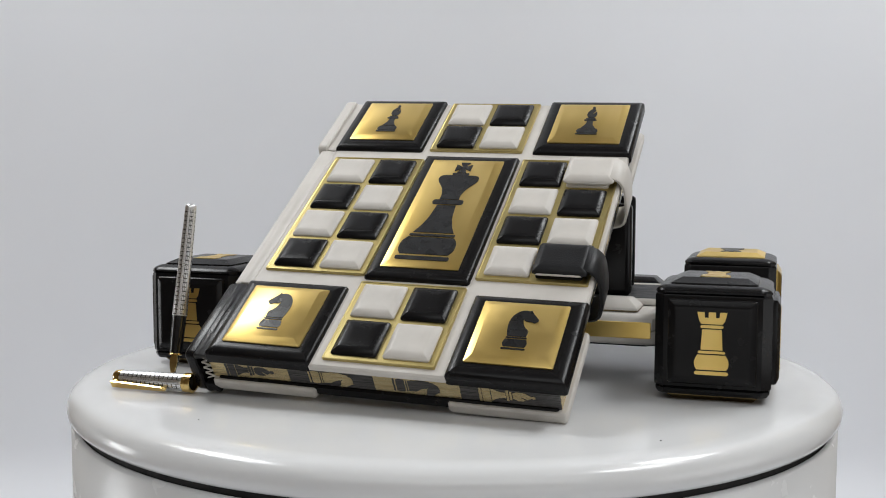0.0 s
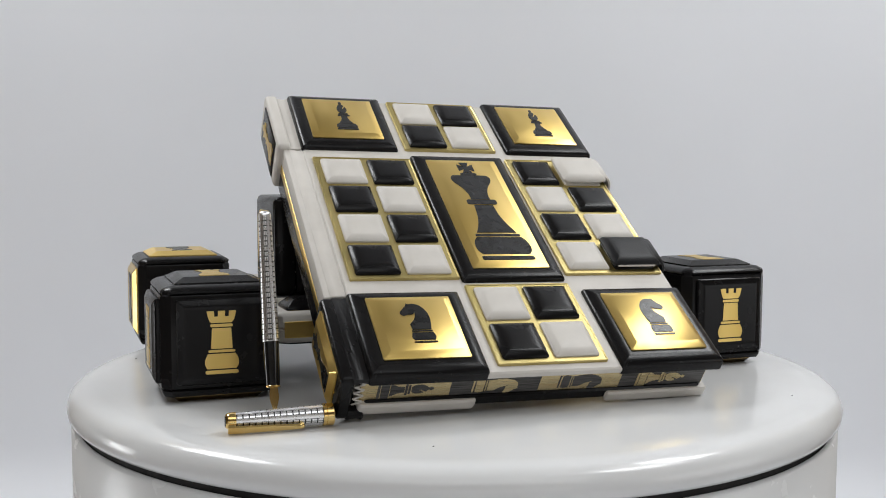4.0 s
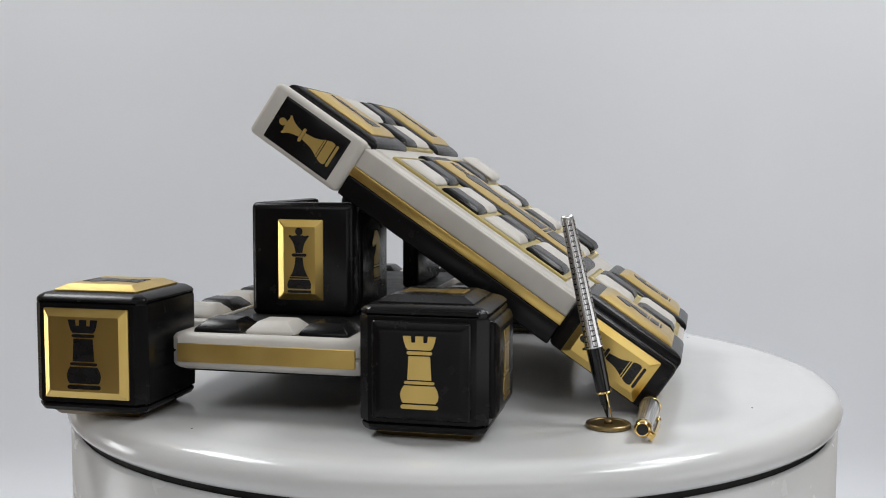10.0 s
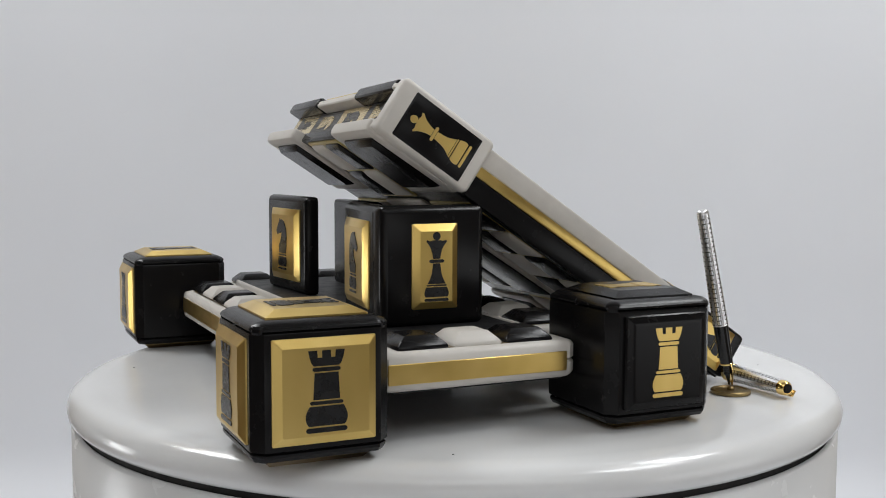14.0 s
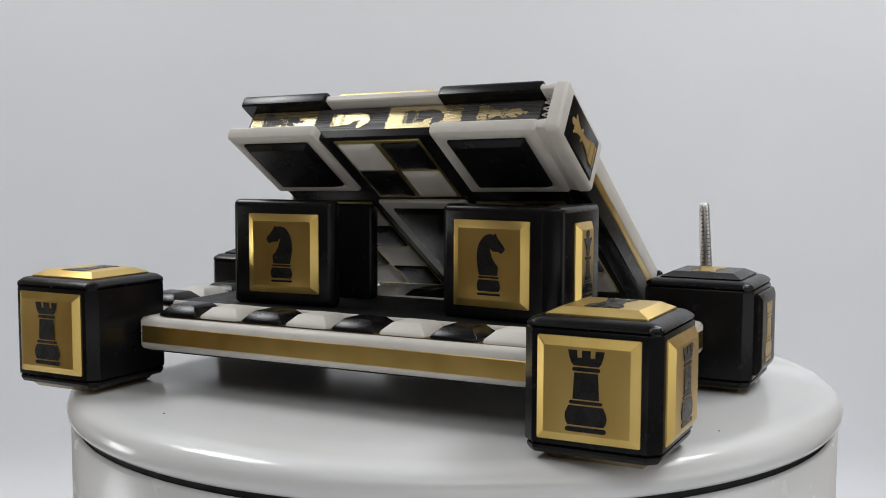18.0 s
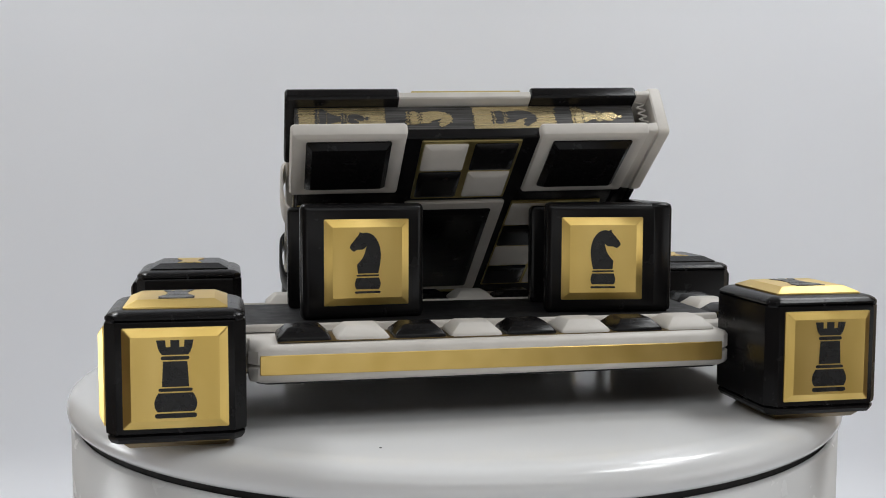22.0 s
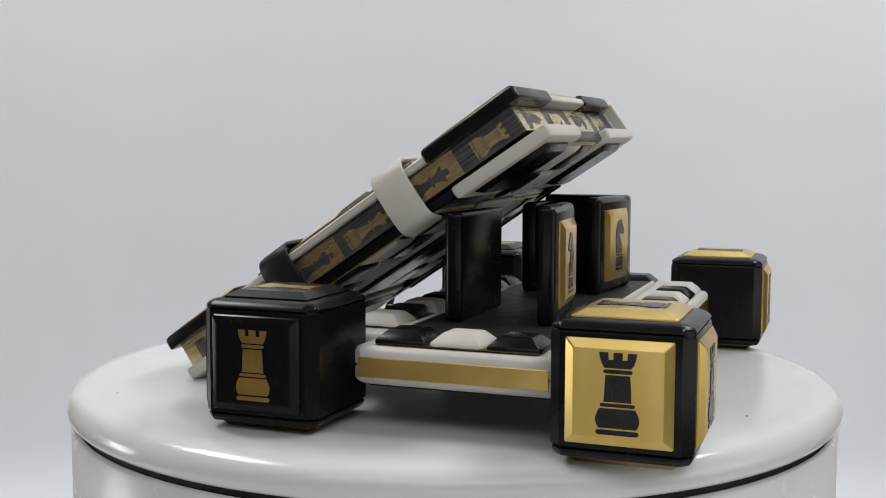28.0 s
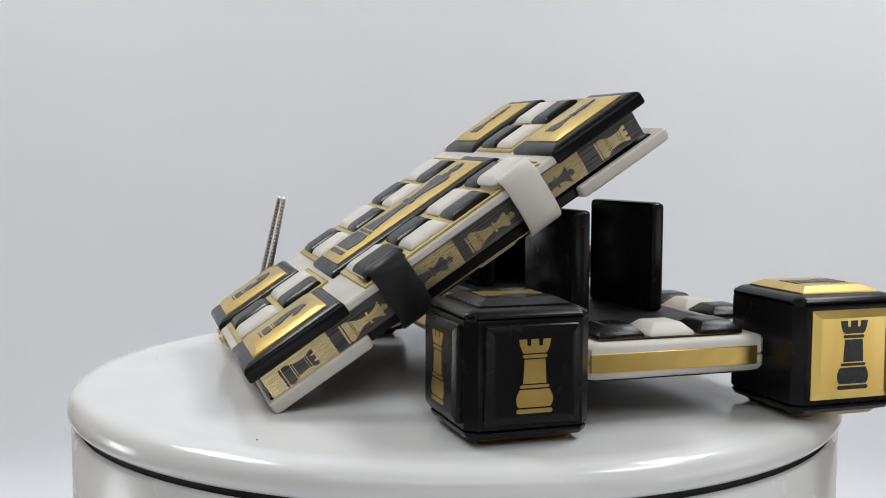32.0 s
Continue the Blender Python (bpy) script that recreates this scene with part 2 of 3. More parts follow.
def page_slivers(bm, outlines, lines, rng, jitter, thick=0.0002):
    """Outlines cut into one sliver for each bundle of pages, shifted along the edge as the pages lie uneven."""
    xs = [p[0] for o in outlines for p in o]
    lo, hi = min(xs), max(xs)
    step = (hi - lo) / lines
    for k in range(lines):
        x, d = lo + step * (k + 0.5), rng.gauss(0, jitter * 0.5)
        for o in outlines:
            ys = []
            for (xa, ya), (xb, yb) in zip(o, o[1:] + o[:1]):
                if (xa <= x) != (xb <= x):
                    ys.append(ya + (yb - ya) * (x - xa) / (xb - xa))
            ys.sort()
            for y0, y1 in zip(ys[::2], ys[1::2]):
                a, b = y0 + d + rng.gauss(0, jitter * 0.35), y1 + d + rng.gauss(0, jitter * 0.35)
                if b - a < 0.0004:
                    continue
                low = [bm.verts.new((x + sx * step * 0.5, y, 0)) for sx, y in ((-1, a), (1, a), (1, b), (-1, b))]
                top = [bm.verts.new((v.co.x, v.co.y, thick)) for v in low]
                bm.faces.new(top)
                for i in range(4):
                    bm.faces.new((low[i], low[(i + 1) % 4], top[(i + 1) % 4], top[i]))
    return bm


def motif_mesh(name, outlines, height, mat, thick=0.0005, wide=1.0):
    bm = bmesh.new()
    for o in outlines:
        plate_of(bm, [(x * height * wide, (y - 0.5) * height) for x, y in o], thick)
    return mesh_of(name, bm, mat)


PAGES = random.Random(4)


def painted_mesh(outlines, height, mat, wide, jitter):
    scaled = [[(x * height * wide, (y - 0.5) * height) for x, y in o] for o in outlines]
    xs = [p[0] for o in scaled for p in o]
    return mesh_of("painted_piece", page_slivers(bmesh.new(), scaled, round((max(xs) - min(xs)) / 0.0005), PAGES, jitter), mat)


def field_mesh(long_, tall, jitter, lines=28):
    """A gilt field whose ends step in and out from page to page."""
    xs = [tall * (k / lines - 0.5) for k in range(lines + 1)]
    side = {sg: [(x, sg * long_ / 2 + d) for k, d in enumerate([PAGES.gauss(0, jitter * 0.6) for _ in range(lines)]) for x in (xs[k] + 1e-6, xs[k + 1] - 1e-6)] for sg in (-1, 1)}
    return mesh_of("gilt_field", plate_of(bmesh.new(), side[-1] + side[1][::-1], 0.0002), GILT)


# ================= the turntable and the studio =================
bm = bmesh.new()
lathe(bm, [(0.290, -0.0226), (0.3005, -0.0216), (0.3035, -0.0185), (0.3045, -0.0135), (0.3025, -0.0072), (0.298, -0.0034), (0.291, -0.0010), (0.281, 0.0)], 160)
platter = tagged(new("turntable_platter", mesh_of("turntable_platter", bm, PLATTER, 50)),
                 "round glossy white plastic turntable platter with a rounded rim", "turntable")
for an, rad, size in ((0.9, 0.262, 0.0009), (2.4, 0.272, 0.0007), (4.0, 0.255, 0.0006), (5.2, 0.27, 0.0007)):
    speck = bmesh.new()
    lathe(speck, [(size, 0.0), (size * 0.8, 0.0004)], 8)
    part("dust_speck", speck, SPECK, platter, "tiny grey speck", pose(rad * math.cos(an), rad * math.sin(an), 0.0))

base = thing("turntable_base", "white plastic turntable drum under the platter", "turntable", kind="structure")
# a black ring fills the open gap in place of its shade
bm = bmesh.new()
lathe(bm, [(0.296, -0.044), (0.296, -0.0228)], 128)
part("shadow_ring", bm, SHADE_FILL, base, "black ring painted as the shade in the gap below the platter")
bm = bmesh.new()
lathe(bm, [(0.3015, -0.329), (0.3015, -0.0290), (0.3000, -0.0276), (0.2972, -0.0271), (0.2972, -0.033)], 160, close=False)
part("drum", bm, DRUM, base, "", sharp=50)

# a paper sweep: table, curve and wall in one sheet
bm = bmesh.new()
prof = [(-2.10, -0.330), (0.40, -0.330)] + [(0.40 + 0.12 * math.sin(radians(a)), -0.210 - 0.12 * math.cos(radians(a))) for a in range(10, 91, 10)] + [(0.52, 2.1)]
cols = [[bm.verts.new((x, y, z)) for y, z in prof] for x in np.linspace(-0.72, 0.72, 9)]
for ca, cb in zip(cols, cols[1:]):
    for i in range(len(prof) - 1):
        bm.faces.new((ca[i], cb[i], cb[i + 1], ca[i + 1]))
sweep = tagged(new("backdrop", mesh_of("backdrop", bm, PAPER, 60)), "plain grey-white paper sweep behind the turntable", "backdrop", kind="structure")

# unseen room added round the set, to shape reflections and bounce light
for nm, w, h, d, m in (("wall_left", 0.02, 2.8, 2.48, pose(-2.4, -0.8, 0.89)), ("wall_right", 0.02, 2.8, 2.48, pose(2.4, -0.8, 0.89)),
                       ("wall_behind", 4.82, 0.02, 2.48, pose(0, -2.22, 0.89)), ("wall_far", 4.82, 0.02, 2.48, pose(0, 0.62, 0.89)),
                       ("ceiling", 4.82, 2.9, 0.02, pose(0, -0.80, 2.14)), ("floor", 4.82, 2.9, 0.02, pose(0, -0.80, -0.350))):
    bm = bmesh.new()
    bmesh.ops.create_cube(bm, size=1, matrix=m @ Matrix.Diagonal((w, h, d, 1)))
    tagged(new(nm, mesh_of(nm, bm, {"ceiling": CEIL, "floor": FLOOR}.get(nm, WALL))), "plain dim studio %s" % nm.split("_")[0], nm.split("_")[0], kind="structure")

# everything on the platter stands in one frame that is turned by this angle at the start
FRAME0 = pose(0, 0, 0, 0, 0, -16.9)

# ================= the book stand =================
stand = thing("book_stand", "black and ivory leather book stand with four rook cubes as feet", "book stand")
S0 = Vector((0.007, 0.080, 0.0))


def st(x, y, z, rx=0, ry=0, rz=0):
    return Matrix.Translation(-S0) @ pose(x, y, z, rx, ry, rz)


def cross_outline(e):
    """The deck's plan, a cross with cut corners, shrunk by e."""
    u0, u1, v0, v1 = -0.2105 + e, 0.2215 - e, -0.025 + e, 0.1885 - e
    a0, a1, b0, b1 = -0.1545 + e, 0.1715 - e, 0.0115 + e, 0.1495 - e
    c = 0.006
    pts = []
    for x, y, sx, sy in ((u1, b0, -1, 1), (u1, b1, -1, -1)):
        pts += [(x + sx * c, y), (x, y + sy * c)] if sy > 0 else [(x, y + sy * c), (x + sx * c, y)]
    pts += [(a1, b1), (a1, v1 - c), (a1 - c, v1), (a0 + c, v1), (a0, v1 - c), (a0, b1)]
    pts += [(u0 + c, b1), (u0, b1 - c), (u0, b0 + c), (u0 + c, b0), (a0, b0), (a0, v0 + c), (a0 + c, v0), (a1 - c, v0), (a1, v0 + c), (a1, b0)]
    return pts


def prism(bm, rings):
    """rings: (outline, z) from the bottom up."""
    vs = [[bm.verts.new((x - S0.x, y - S0.y, z - 0.004 * x)) for x, y in o] for o, z in rings]
    n = len(vs[0])
    for lo, hi in zip(vs, vs[1:]):
        for i in range(n):
            bm.faces.new((lo[i], lo[(i + 1) % n], hi[(i + 1) % n], hi[i]))
    bm.faces.new(vs[-1])
    bm.faces.new(list(reversed(vs[0])))
    return bm


part("lower_deck", prism(bmesh.new(), [(cross_outline(0.004), 0.0297), (cross_outline(0.0012), 0.0309), (cross_outline(0.0), 0.0330), (cross_outline(0.0), 0.0398), (cross_outline(0.0012), 0.0410)]),
     WHITE, stand, "ivory leather lower half of the deck", sharp=40)
part("underside", prism(bmesh.new(), [(cross_outline(0.0065), 0.0282), (cross_outline(0.005), 0.0286), (cross_outline(0.005), 0.0300)]), SUEDE, stand, "matt black underside of the deck", sharp=40)
part("upper_deck", prism(bmesh.new(), [(cross_outline(0.0012), 0.0412), (cross_outline(0.0), 0.0424), (cross_outline(0.0), 0.0505), (cross_outline(0.0015), 0.0530), (cross_outline(0.005), 0.0541)]),
            WHITE, stand, "ivory leather upper half of the deck", sharp=40)

# brass strips let into the deck's edges
for w, x, y, rz in ((0.124, -0.2105, 0.0820, -90), (0.124, 0.2215, 0.0785, 90), (0.312, 0.0085, 0.1885, 180), (0.312, 0.0085, -0.025, 0)):
    bm = bmesh.new()
    slab(bm, w, 0.0126, [(0, -0.002), (0, 0.0004), (0.0004, 0.0008)], 0.0006, 1, pose(0, 0, 0, 90, 0, 0))
    part("brass_strip", bm, GOLD, stand, "brushed brass inlay strip", st(x, y, 0.0410 - 0.004 * x, 0, 0, rz))

# brass sheets under the padded squares, and the squares round the deck's rim
SQ = 0.0345
sq_black = slab_mesh("deck_square_black", SQ, SQ, faceted(0.0080, 0.0072), BLACK, 0.002, 2)
sq_white = slab_mesh("deck_square_white", SQ, SQ, faceted(0.0080, 0.0072), WHITE, 0.002, 2)
spots = []
for i in range(8):
    for v, swap in ((0.1655, 0), (-0.002, 1)):
        spots.append((0.1361 - 0.0376 * i, v, (i + swap) % 2))
for i in range(3):
    spots += [(-0.1875, 0.118 - 0.037 * i, i % 2), (0.1985, 0.116 - 0.037 * i, i % 2)]
for w, h, x, y in ((0.2980, 0.0345, 0.0045, 0.1655), (0.2980, 0.0345, 0.0045, -0.002), (0.0345, 0.1085, -0.1875, 0.081), (0.0345, 0.1085, 0.1985, 0.079)):
    part("brass_sheet", slab(bmesh.new(), w, h, [(0, 0), (0.0003, 0.0010)], 0.002, 2), BRONZE, stand, "thin dull brass sheet", st(x, y, 0.0543))
for x, y, k in spots:
    part("padded_square", (sq_black, sq_white)[k], None, stand, ("black padded leather square", "ivory padded leather square")[k], st(x, y, 0.0550))
part("tray_floor", slab(bmesh.new(), 0.3490, 0.1072, [(0, 0), (0, 0.0030), (0.0010, 0.0038), (0.005, 0.0040)], 0.003, 3), SUEDE, stand, "matt black leather floor of the tray", st(0.0055, 0.0805, 0.0545))
for v in (0.0252, 0.1362):
    part("piping", slab(bmesh.new(), 0.3480, 0.0036, [(0, 0), (0, 0.0030), (0.0006, 0.0044), (0.0014, 0.0050)], 0.0016, 3), WHITE, stand, "narrow ivory leather piping", st(0.0055, v, 0.0543))

# upright panels of the tray
P_TOP, P_BOT = 0.1395, 0.0583


def upright(name, w, thick, x, y, rz, top=P_TOP):
    """A padded panel; its outer face looks along -y before the turn rz."""
    h = top - P_BOT
    bm = bmesh.new()
    slab(bm, w, h, [(0.0022, 0), (0.0006, 0.0007), (0, 0.0025), (0, thick - 0.0045), (0.0012, thick - 0.0018), (0.0045, thick)], 0.004, 3, pose(0, 0, h / 2, 90, 0, 0))
    return part(name, bm, BLACK, stand, "black leather upright panel", st(x, y, P_BOT, 0, 0, rz), 40)


def gold_plate(parent, w, h, m, rise=0.0045, slope=0.0055, mat=GOLD, name="gold_plate", label="bevelled brushed gold plate"):
    return part(name, slab(bmesh.new(), w, h, bevelled(rise, slope), 0.0005, 1), mat, parent, label, m, 20)


UP = pose(0, 0, 0, 90, 0, 0)
for cx, flip, w, rz in ((0.0905, 1, 0.0880, 185), (-0.0885, -1, 0.0850, 174)):
    pan = upright("knight_panel", w, 0.0120, cx, 0.1045, rz)
    dx = cx - (0.0888 if cx > 0 else -0.0875)
    gold_plate(pan, 0.0605, 0.0605, pose(dx, -0.0116, 0.0402) @ UP, 0.0042)
    part("knight", motif_mesh("knight", knight(flip), 0.0432, MOTIF), None, pan, "black knight silhouette", pose(dx, -0.0157, 0.0402) @ UP)
pan = upright("queen_panel", 0.0765, 0.018, -0.1225, 0.0820, -90)
gold_plate(pan, 0.0335, 0.0575, pose(0, -0.0176, 0.0405) @ UP, 0.0042, 0.005)
part("queen", motif_mesh("queen", queen(), 0.0468, MOTIF), None, pan, "black queen silhouette", pose(0, -0.0217, 0.0405) @ UP)
upright("front_panel", 0.0935, 0.0135, 0.0925, 0.0560, 0, 0.1345)
pan = upright("front_panel", 0.0730, 0.0135, -0.0865, 0.0560, 0, 0.1345)
part("knight", motif_mesh("knight", knight(1), 0.0385, GOLD), None, pan, "gold knight silhouette", pose(0.0035, -0.0134, 0.0400) @ UP)


# the four rook cubes
def cube_block(cx, cy, dark, faces):
    c = 0.0405
    bm = bmesh.new()
    slab(bm, 2 * c, 2 * c, [(0.0065, 0.0042), (0.003, 0.0050), (0.0012, 0.0075), (0.0010, 0.0092), (0.0022, 0.0098), (0.0002, 0.0112), (0.0, 0.0140), (0.0, 0.0748),
                            (0.0006, 0.0762), (0.0026, 0.0769), (0.0006, 0.0775), (0.0003, 0.0788), (0.0018, 0.0804), (0.0052, 0.0821), (0.0088, 0.0828)], 0.0090, 0)
    block = part("corner_cube", bm, BLACK, stand, "black leather cube with gold rooks" if dark else "black leather cube with gold rook plates", st(cx, cy, 0), 28)
    part("foot_plate", slab(bmesh.new(), 0.062, 0.062, [(0.003, 0), (0, 0.003), (0, 0.0044)], 0.001, 1), BRONZE, block, "dark brass foot plate", pose(0, 0, 0))
    pad_mat, fig_mat = (BLACK, GOLD) if dark else (GOLD, MOTIF)
    for rz in faces:
        m = pose(0, 0, 0, 0, 0, rz) @ pose(0, -c + 0.0004, 0.0437) @ UP
        if dark:
            part("raised_panel", slab(bmesh.new(), 0.0610, 0.0600, [(0.0, 0.0), (0.0, 0.0022), (0.0008, 0.0034), (0.0040, 0.0050), (0.0052, 0.0053), (0.0070, 0.0053)], 0.0018, 3), BLACK, block, "", m, 28)
        else:
            gold_plate(block, 0.0600, 0.0590, m, 0.0046, 0.0050)
        part("rook", motif_mesh("rook", rook(), 0.0442 if dark else 0.0455, fig_mat), None, block, "gold rook silhouette" if dark else "black rook silhouette", m @ pose(0, -0.0004 if dark else 0, 0.0052 if dark else 0.0045))
    for rz in (45, 135, 225, 315):
        fold = slab(bmesh.new(), 0.0072, 0.0044, [(0.0004, 0), (0, 0.0006), (0.0012, 0.0014)], 0.0014, 2)
        part("corner_fold", fold, BLACK, block, "folded leather corner", pose(0, 0, 0, 0, 0, rz) @ pose(0, -1.4142 * (c - 0.0043), 0.0778, 0, 0, 0) @ pose(0, 0, 0, 84, 0, 0))
    m = pose(0, 0, 0.0822, 0, 0, faces[0])
    part("top_plate", slab(bmesh.new(), 0.0600, 0.0600, bevelled(0.0052, 0.0075), 0.0008, 2), BLACK if dark else GOLD, block, "" if dark else "bevelled brushed gold plate", m, 20)
    part("rook", motif_mesh("rook", rook(), 0.0400, fig_mat), None, block, "gold rook silhouette" if dark else "black rook silhouette", m @ pose(0, 0, 0.0051))


cube_block(-0.2030, -0.0315, True, (0, -90))
cube_block(0.2130, -0.0380, True, (0, 90))
cube_block(-0.1985, 0.1935, False, (180, -90))
cube_block(0.2140, 0.1885, False, (180, 90))

# ================= the book =================
book = thing("leather_book", "closed ivory and black leather album with gold chess plates, leaning", "book")
BOOK0 = Matrix(((0.9995, 0.03153, 0.00305, 0.01884), (-0.02445, 0.82911, -0.55854, -0.01437), (-0.02014, 0.55819, 0.82947, 0.1519), (0, 0, 0, 1)))
# columns and rows of the cover, in the cover's own plane
COL = {"l": -0.0992, "m": -0.0105, "r": 0.0790}
ROW = {"t": 0.0895, "c": -0.0395, "b": -0.1713}

# cover boards; the back cover splays a little towards the head
SPLAY = pose(0, -0.0415, 0) @ pose(0, 0, 0, -0.9, 0, 0) @ pose(0, 0.0415, 0)
part("front_board", slab(bmesh.new(), 0.2570, 0.3400, [(0.0010, 0), (0, 0.0010), (0, 0.0046), (0.0012, 0.0058)], 0.002, 2), WHITE, book, "ivory leather front cover", pose(-0.0105, -0.0413, -0.0106))
part("back_board", slab(bmesh.new(), 0.2500, 0.3327, [(0.0010, 0), (0, 0.0010), (0, 0.0070), (0.0012, 0.0082)], 0.002, 2), BLACK, book, "black leather back cover", SPLAY @ pose(-0.0135, -0.0409, -0.0400))

# corner frames of the front, each with a gold plate and a piece
corner = slab_mesh("corner_frame", 0.0815, 0.0810, [(0.001, 0), (0, 0.0012), (0, 0.0072), (0.0008, 0.0090), (0.0026, 0.0104), (0.0065, 0.0116), (0.0090, 0.0116)], BLACK, 0.0022, 3)
for c, r, outl, hh in (("l", "t", bishop(), 0.0435), ("r", "t", bishop(), 0.0435), ("l", "b", knight(1), 0.0385), ("r", "b", knight(-1), 0.0385)):
    fr = part("corner_frame", corner, None, book, "black leather frame", pose(COL[c], ROW[r], -0.0116))
    lip = 0.0030 if r == "t" else 0.0035
    gold_plate(fr, 0.0600, 0.0600, pose(0, 0.0008, 0.0115), lip, 0.0052)
    part("chess_piece", motif_mesh("chess_piece", outl, hh, MOTIF, 0.0005, 0.74 if r == "t" else 1.0), None, fr, "black %s silhouette" % ("bishop" if r == "t" else "knight"), pose(0.001, 0.0018, 0.01145 + lip))

# the king in the middle
fr = part("king_frame", slab(bmesh.new(), 0.0815, 0.1610, [(0, 0), (0, 0.0022), (0.0008, 0.0038), (0.0026, 0.0050), (0.0065, 0.0060), (0.0090, 0.0060)], 0.0022, 3), BLACK, book, "black leather frame", pose(COL["m"], ROW["c"], -0.0060))
gold_plate(fr, 0.0608, 0.1402, pose(0, 0, 0.0059), 0.0028, 0.0058)
part("king", motif_mesh("king", king(), 0.1270, MOTIF, 0.0005, 0.57), None, fr, "black king silhouette", pose(0, 0, 0.00865))


# checkered panels
def checker(parent, x, y, z, nx, ny, pitch_x, pitch_y, sx, sy, first, rise, back=False):
    w, h = (nx * pitch_x - 0.0005, ny * pitch_y + 0.0040) if back else (nx * pitch_x + 0.0055, ny * pitch_y + 0.0045)
    turned = pose(0, 0, 0, 0, 180, 0) if back else Matrix()
    pan = part("checker_panel", slab(bmesh.new(), w, h, [(0, 0), (0, 0.0009), (0.0004, 0.0012)] if back else [(0, 0), (0, 0.0020), (0.0004, 0.0026), (0.0010, 0.0026), (0.0015, 0.0020), (0.003, 0.0020)], 0.0008, 1), GOLD_SHEET, parent, "gold sheet with padded squares", (SPLAY if back else Matrix()) @ pose(x, y, z) @ turned)
    pair = [slab_mesh("cover_square", sx, sy, soft_facets(rise, 0.0050), mat, 0.0016, 2) for mat in (BLACK, WHITE)]
    for i in range(nx):
        for j in range(ny):
            k = (i + j + first) % 2
            part("padded_square", pair[k], None, pan, ("black padded leather square", "ivory padded leather square")[k], pose((i - (nx - 1) / 2) * pitch_x, (j - (ny - 1) / 2) * pitch_y, 0.0010 if back else 0.0020))


checker(book, -0.0115, 0.0888, -0.0052, 2, 2, 0.0380, 0.0358, 0.0335, 0.0325, 0, 0.0044)
checker(book, -0.0930, -0.0398, -0.0052, 2, 4, 0.0382, 0.0371, 0.0335, 0.0325, 0, 0.0044)
checker(book, 0.0740, -0.0368, -0.0052, 2, 4, 0.0382, 0.0371, 0.0335, 0.0325, 1, 0.0044)
checker(book, -0.0105, -0.1645, -0.0052, 2, 2, 0.0380, 0.0385, 0.0335, 0.0340, 0, 0.0044)

# back cover: ivory corner frames with black panels, a framed panel, checkers
BACK = pose(0, 0, 0, 0, 180, 0)
bcorner = slab_mesh("back_corner_frame", 0.0817, 0.0812, [(0.0012, 0), (0, 0.0015), (0, 0.0062), (0.0012, 0.0088), (0.0036, 0.0100), (0.008, 0.0100), (0.010, 0.0086)], WHITE, 0.0030, 3)
for c, y in ((-0.1020, 0.0920), (0.0764, 0.0945), (-0.1020, -0.1692), (0.0764, -0.1692)):
    fr = part("back_corner_frame", bcorner, None, book, "ivory leather frame", SPLAY @ pose(c, y, -0.0332) @ BACK)
    part("black_panel", slab(bmesh.new(), 0.0600, 0.0600, bevelled(0.0050, 0.0040), 0.001, 1), BLACK, fr, "black leather panel", pose(0, 0, 0.0085))
fr = part("back_centre_frame", slab(bmesh.new(), 0.0800, 0.1560, [(0.001, 0), (0, 0.0012), (0, 0.0022), (0.0015, 0.0035), (0.010, 0.0035)], 0.003, 3), WHITE, book, "ivory leather frame", SPLAY @ pose(-0.0115, -0.0380, -0.0398) @ BACK)
part("black_panel", slab(bmesh.new(), 0.0600, 0.1360, bevelled(0.0030, 0.0045), 0.001, 1), BLACK, fr, "black leather panel", pose(0, 0, 0.0034))
checker(book, -0.0125, 0.0828, -0.0399, 2, 2, 0.0370, 0.0375, 0.0320, 0.0350, 0, 0.0030, True)
checker(book, -0.0125, -0.1600, -0.0399, 2, 2, 0.0370, 0.0375, 0.0320, 0.0350, 0, 0.0030, True)
checker(book, -0.0945, -0.0380, -0.0399, 2, 4, 0.0370, 0.0360, 0.0345, 0.0335, 0, 0.0030, True)
checker(book, 0.0740, -0.0380, -0.0399, 2, 4, 0.0370, 0.0360, 0.0345, 0.0335, 1, 0.0030, True)

# page block with gilt and inked fields
PH_ = 0.0200
pages = part("page_block", slab(bmesh.new(), 0.2510, 0.3250, [(0, 0), (0, PH_)], 0.0006, 1), INKED, book, "thick page block with gilt edges painted with chess pieces", pose(-0.0125, -0.0430, -0.0318))
RIGHT = pose(0.1255, 0, PH_ / 2) @ pose(0, 0, 0, 90, 0, 90)
